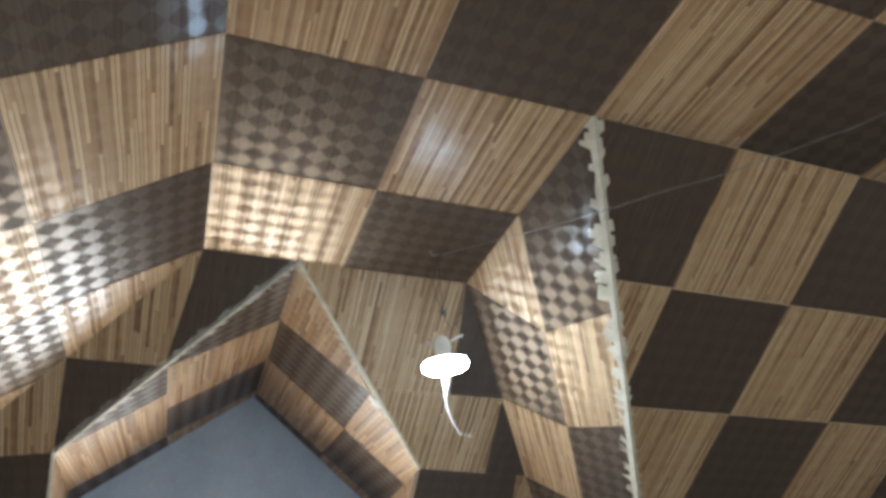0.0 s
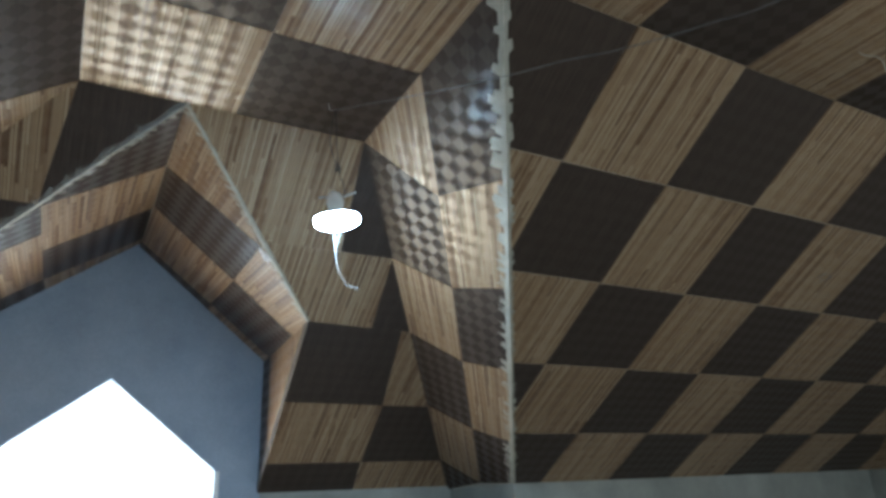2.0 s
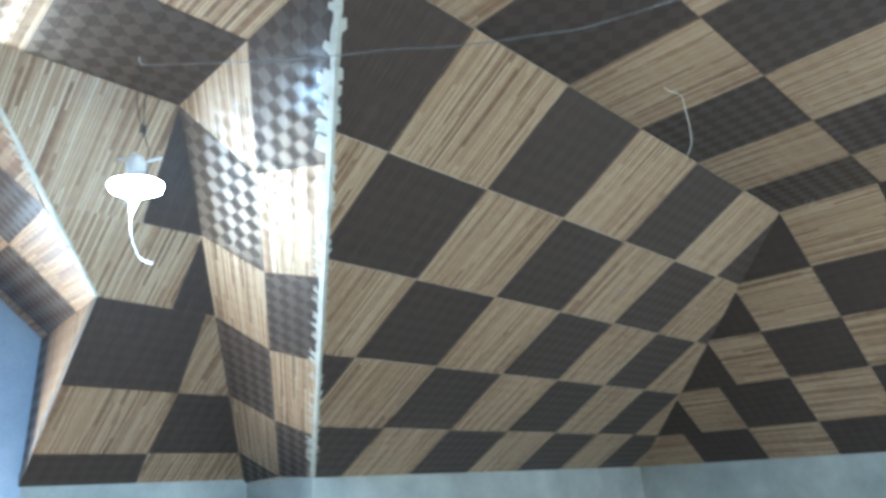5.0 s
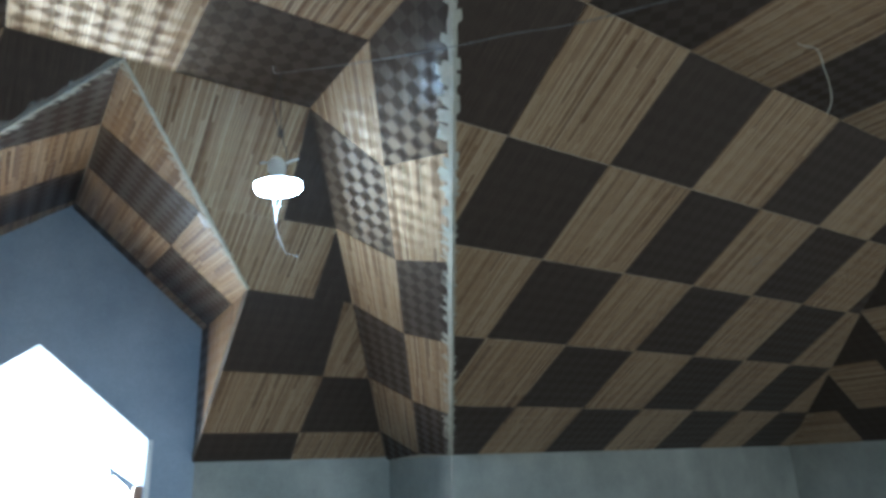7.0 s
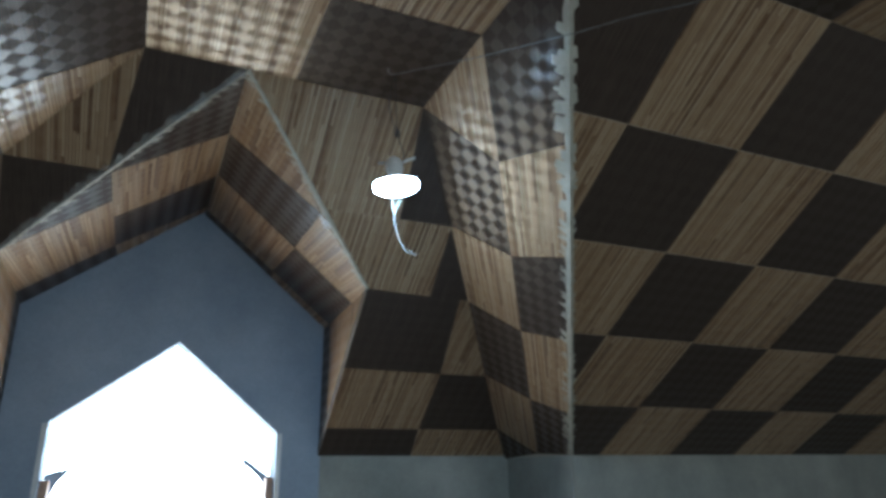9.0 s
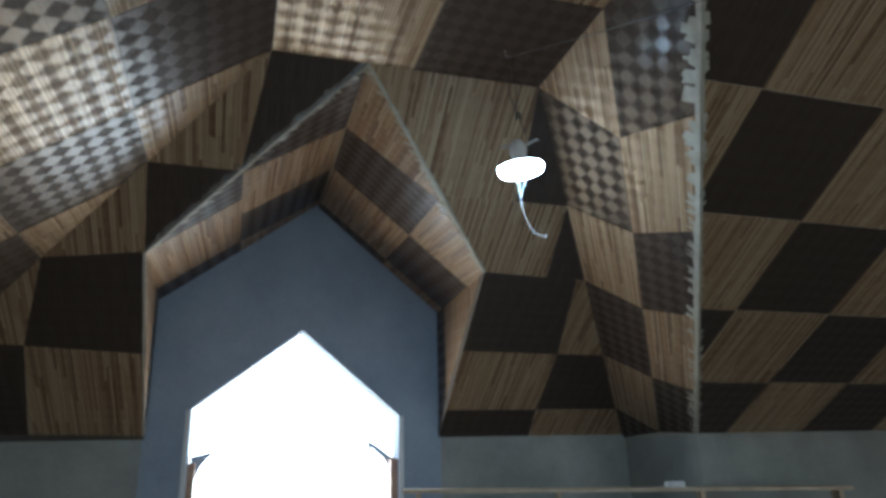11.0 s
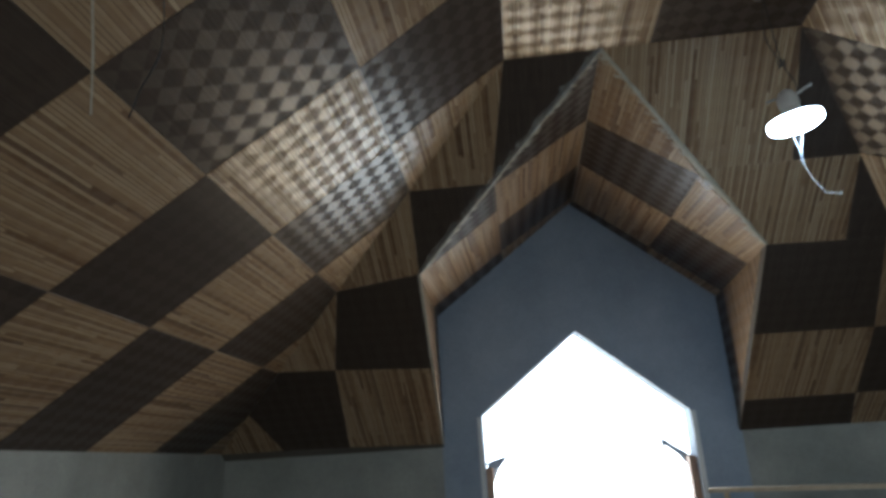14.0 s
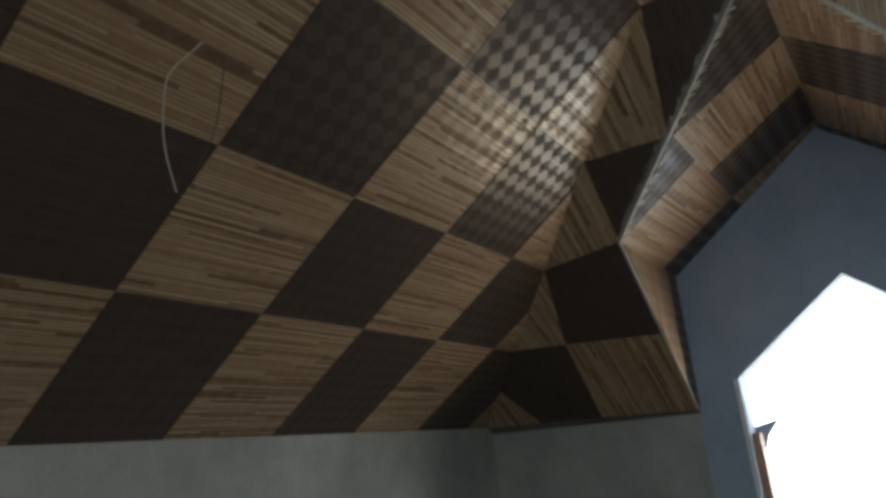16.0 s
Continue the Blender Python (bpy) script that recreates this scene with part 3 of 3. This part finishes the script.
def turned(bm, profile, n=40, slot=0):
    """A solid of revolution about z from (radius, height) pairs."""
    rings = [[bm.verts.new((max(r, 1e-4) * math.cos(2 * math.pi * k / n), max(r, 1e-4) * math.sin(2 * math.pi * k / n), z)) for k in range(n)] for r, z in profile]
    for a, b in zip(rings, rings[1:]):
        for k in range(n):
            f = bm.faces.new((a[k], a[(k + 1) % n], b[(k + 1) % n], b[k]))
            f.smooth, f.material_index = True, slot
    bm.faces.new(rings[0])
    bm.faces.new(rings[-1])


LAMP = Vector((-0.212, 0.985, H - 0.525))
lamp = tagged(new("pendant_lamp"), "lit round white saucer bulb hanging from twisted wires", "lamp")
lamp.matrix_world = Matrix.Translation(LAMP) @ Euler((radians(4), radians(-7), 0)).to_matrix().to_4x4()
bm = bmesh.new()
turned(bm, [(0.091, -0.006), (0.088, -0.016), (0.072, -0.025), (0.03, -0.030), (0.0, -0.031)])
part("diffuser", bm, LAMP_GLOW, lamp, "glowing cold-white disc")
bm = bmesh.new()
turned(bm, [(0.090, 0.008), (0.092, 0.002), (0.091, -0.0055)])
part("rim", bm, RIM_GLOW, lamp, "glowing translucent rim")
bm = bmesh.new()
turned(bm, [(0.090, 0.008), (0.088, 0.012), (0.060, 0.018), (0.034, 0.026), (0.030, 0.050), (0.026, 0.056), (0.0, 0.057)])
part("housing", bm, WHITE_PVC, lamp, "white plastic saucer body")
bm = bmesh.new()
turned(bm, [(0.029, 0.050), (0.034, 0.062), (0.035, 0.078), (0.031, 0.096), (0.022, 0.111), (0.010, 0.119), (0.0, 0.121)], 32)
part("lamp_holder", bm, WHITE_PVC, lamp, "domed white plastic bulb holder")
inv = lamp.matrix_world.inverted()
loc = lambda p: inv @ Vector(p)
hook = Vector((-0.222, 0.978, H - 0.012))
SIDE = Vector((0.88, -0.47, 0.0))       # level, across the lamp


def off(side, up, back=0.0):
    return loc(LAMP + SIDE * side + Vector((0, back, up)))


knot = LAMP + SIDE * 0.002 + Vector((0, 0, 0.238))
wire("flex", [loc(hook), loc(hook + SIDE * -0.016 + Vector((0, 0, -0.07))), loc(hook + SIDE * -0.024 + Vector((0, 0, -0.15))),
              loc(hook + SIDE * -0.012 + Vector((0, 0, -0.22))), loc(knot)], 0.0017, BLACK_PVC, lamp, "slack dark flex strand")
wire("flex", [loc(hook), loc(hook + SIDE * 0.003 + Vector((0, 0, -0.13))), loc(knot)], 0.0017, BLACK_PVC, lamp, "taut dark flex strand")
coil = []
for k in range(22):
    a = k * 0.9
    coil.append(loc(knot + SIDE * (0.011 * math.cos(a)) + Vector((0, 0.009 * math.sin(a), 0.012 - 0.0016 * k + 0.006 * math.sin(2.3 * a)))))
wire("knot", coil, 0.0017, BLACK_PVC, lamp, "loops of knotted dark flex")
wire("flex", [loc(knot), loc(knot + SIDE * 0.012 + Vector((0, 0, -0.045))), off(0.030, 0.145), off(0.026, 0.105)], 0.0017, BLACK_PVC, lamp, "dark flex end in the holder")
wire("arm", [off(0.028, 0.100), off(0.052, 0.112), off(0.078, 0.120)], 0.0042, WHITE_PVC, lamp, "short white arm of the holder")
wire("arm", [off(-0.028, 0.100), off(-0.052, 0.103), off(-0.075, 0.102)], 0.0036, GREY_PVC, lamp, "short pale arm of the holder")
wire("loose_wire", [off(-0.020, -0.034), off(-0.014, -0.075), off(-0.006, -0.118), off(-0.004, -0.165), off(0.012, -0.225), off(0.034, -0.272), off(0.040, -0.283),
                    off(0.062, -0.290), off(0.084, -0.302)], 0.0010, WHITE_PVC, lamp, "loose white wire below the bulb")
wire("loose_wire", [off(0.020, -0.034), off(0.008, -0.080), off(-0.005, -0.122)], 0.0010, WHITE_PVC, lamp, "loose white wire below the bulb")
wire("frayed_tip", [off(0.078, -0.298), off(0.082, -0.292), off(0.087, -0.287)], 0.0012, WHITE_PVC, lamp, "frayed white wire tip")
wire("wire_stub", [hook, hook + SIDE * -0.025 + Vector((0, 0, 0.002)), hook + SIDE * -0.05 + Vector((0, -0.05, 0.003))], 0.0018, GREY_PVC, None,
     "")
tagged(bpy.data.objects["wire_stub"], "short cut wire end at the ceiling hook", "wire", "wire stubs")

ob = wire("ceiling_wire", [hook, (-0.02, 0.62, H - 0.10), (0.12, 0.20, H - 0.235), (0.21, 0.0, H - 0.278), (0.335, -0.15, H - 0.292), (0.48, -0.36, H - 0.30), (0.61, -0.58, H - 0.30), (0.95, -1.3, H - 0.22), (1.25, -2.1, H - 0.012)], 0.0012, DARK_PVC,
          None, "", 0.0022, 48)
tagged(ob, "twisted dark grey flex strung loosely below the ceiling", "wire")
A_AT = lambda p, q, h: (p, q, H - h)
ob = wire("white_wire", [(-1.995, -0.222, H - 0.547), (-1.955, -0.24, H - 0.567), (-1.985, -0.30, H - 0.66), (-1.972, -0.325, H - 0.75), (-1.955, -0.33, H - 0.88),
                         (-1.985, -0.275, H - 0.97)], 0.0019, CREAM_PVC)
tagged(ob, "white wire hanging from a hole in a striped panel", "wire")
ob = wire("dark_wire", [(-1.985, -0.15, H - 0.54), (-1.94, -0.18, H - 0.60), (-1.905, -0.21, H - 0.66), (-1.872, -0.255, H - 0.83), (-1.885, -0.29, H - 0.94),
                        (-1.895, -0.30, H - 1.0)], 0.0013, BLACK_PVC)
tagged(ob, "thin dark wire hanging beside the white one", "wire")
for pts in ([A_AT(3.47, -0.20, 0.004), A_AT(3.49, -0.19, 0.03), A_AT(3.54, -0.21, 0.022), A_AT(3.50, -0.235, 0.008)],
            [D_AT(2.69, 0.95, 0.004), D_AT(2.71, 0.90, 0.02), D_AT(2.76, 0.915, 0.022), D_AT(2.74, 0.97, 0.006)]):
    tagged(wire("wire_stub", pts, 0.002, GREY_PVC), "short curl of grey wire poking through the boards", "wire", "wire stubs")
ob = wire("white_wire", [(1.54, -0.27, H - 0.006), (1.566, -0.27, H - 0.012), (1.609, -0.306, H - 0.04), (1.645, -0.299, H - 0.10), (1.674, -0.293, H - 0.18),
                         (1.674, -0.285, H - 0.25), (1.645, -0.27, H - 0.31)], 0.0022, CREAM_PVC)
tagged(ob, "short pale grey wire hanging from the flat ceiling", "wire")

# ---- window: timber side frames below the pointed light, sashes swung out ----
win = tagged(new("window_1"), "pointed dormer window with timber lower sashes swung open", "window", kind="structure")
ZT = H - 1.62
for x, s in ((LX, 1), (RX, -1)):
    bm = bmesh.new()
    x0, x1 = sorted((x - s * 0.002, x + s * 0.045))
    box(bm, (x0, GY + 0.03, SILL), (x1, GY + 0.13, ZT - 0.02))
    bmesh.ops.bevel(bm, geom=bm.edges[:], offset=0.004, segments=1)
    part("window_jamb", bm, TIMBER, win, "pinkish timber jamb")
    bm = bmesh.new()
    x0, x1 = sorted((x - s * 0.004, x - s * 0.034))
    box(bm, (x0, GY - 0.012, SILL + 0.012), (x1, GY - 0.0005, (LZ if s > 0 else RZ) - 0.01))
    bmesh.ops.bevel(bm, geom=bm.edges[:], offset=0.003, segments=1)
    part("casing", bm, WHITE_PVC, win, "thin pale edge trim")
# two sashes swung out, each a raking top rail and a stile
for rail, stile in ((((-0.165, H - 1.645), (-0.37, H - 1.50), (-0.355, H - 1.545), (-0.255, H - 1.63), (-0.205, H - 1.70), (-0.165, H - 1.72)), (-0.352, -0.334, H - 1.53)),
                    (((-1.52, H - 1.60), (-1.36, H - 1.565), (-1.40, H - 1.60), (-1.45, H - 1.66), (-1.48, H - 1.74), (-1.52, H - 1.74)), (-1.09, -1.045, H - 1.66))):
    sash = new("sash")
    sash.parent = win
    bm = bmesh.new()
    prism(bm, [Vector((px, GY + 0.16, pz)) for px, pz in rail], Vector((0, 0.03, 0)))
    part("top_rail", bm, GLARE_BLUE, sash, "raking rail, blue window glare in its grey")
    if stile[0] < -1:
        continue
    bm = bmesh.new()
    box(bm, (stile[0], GY + 0.17, SILL + 0.012), (stile[1], GY + 0.19, stile[2]))
    part("stile", bm, WHITE_PVC, sash)
bm = bmesh.new()
box(bm, (LX - 0.05, GY - 0.03, SILL - 0.03), (RX + 0.05, GY + 0.18, SILL + 0.012))
bmesh.ops.bevel(bm, geom=bm.edges[:], offset=0.005, segments=2)
part("window_sill", bm, TIMBER, win)
# ---- long plywood ledge standing before the walls ----
ledge = tagged(new("plywood_ledge"), "long pale plywood ledge standing against the low walls", "shelf")
a, b = Vector((-0.19, 3.12, H - 1.825)), Vector((2.36, 2.2, H - 1.856))
run = (b - a).normalized()
out = Vector((run.y, -run.x, 0)).normalized()
bm = bmesh.new()
prism(bm, [a, b, b + out * 0.14, a + out * 0.14], Vector((0, 0, -0.022)))
bmesh.ops.bevel(bm, geom=bm.edges[:], offset=0.003, segments=2)
part("top_board", bm, PLY, ledge)
for k in (0.03, 0.35, 0.67, 0.97):
    bm = bmesh.new()
    c = a.lerp(b, k) + out * 0.02
    z = a.lerp(b, k).z - 0.022
    prism(bm, [Vector((c.x, c.y, 0)), Vector((c.x, c.y, 0)) + run * 0.025, Vector((c.x, c.y, 0)) + run * 0.025 + out * 0.1, Vector((c.x, c.y, 0)) + out * 0.1], Vector((0, 0, z)))
    part("upright", bm, PLY, ledge)
bm = bmesh.new()
c = a.lerp(b, 0.62) + out * 0.06
box(bm, (c.x - 0.055, c.y - 0.03, c.z), (c.x + 0.055, c.y + 0.03, c.z + 0.032))
bmesh.ops.bevel(bm, geom=bm.edges[:], offset=0.004, segments=2)
tagged(link("small_box", bm, WHITE_PVC), "small white carton lying on the plywood ledge", "box")
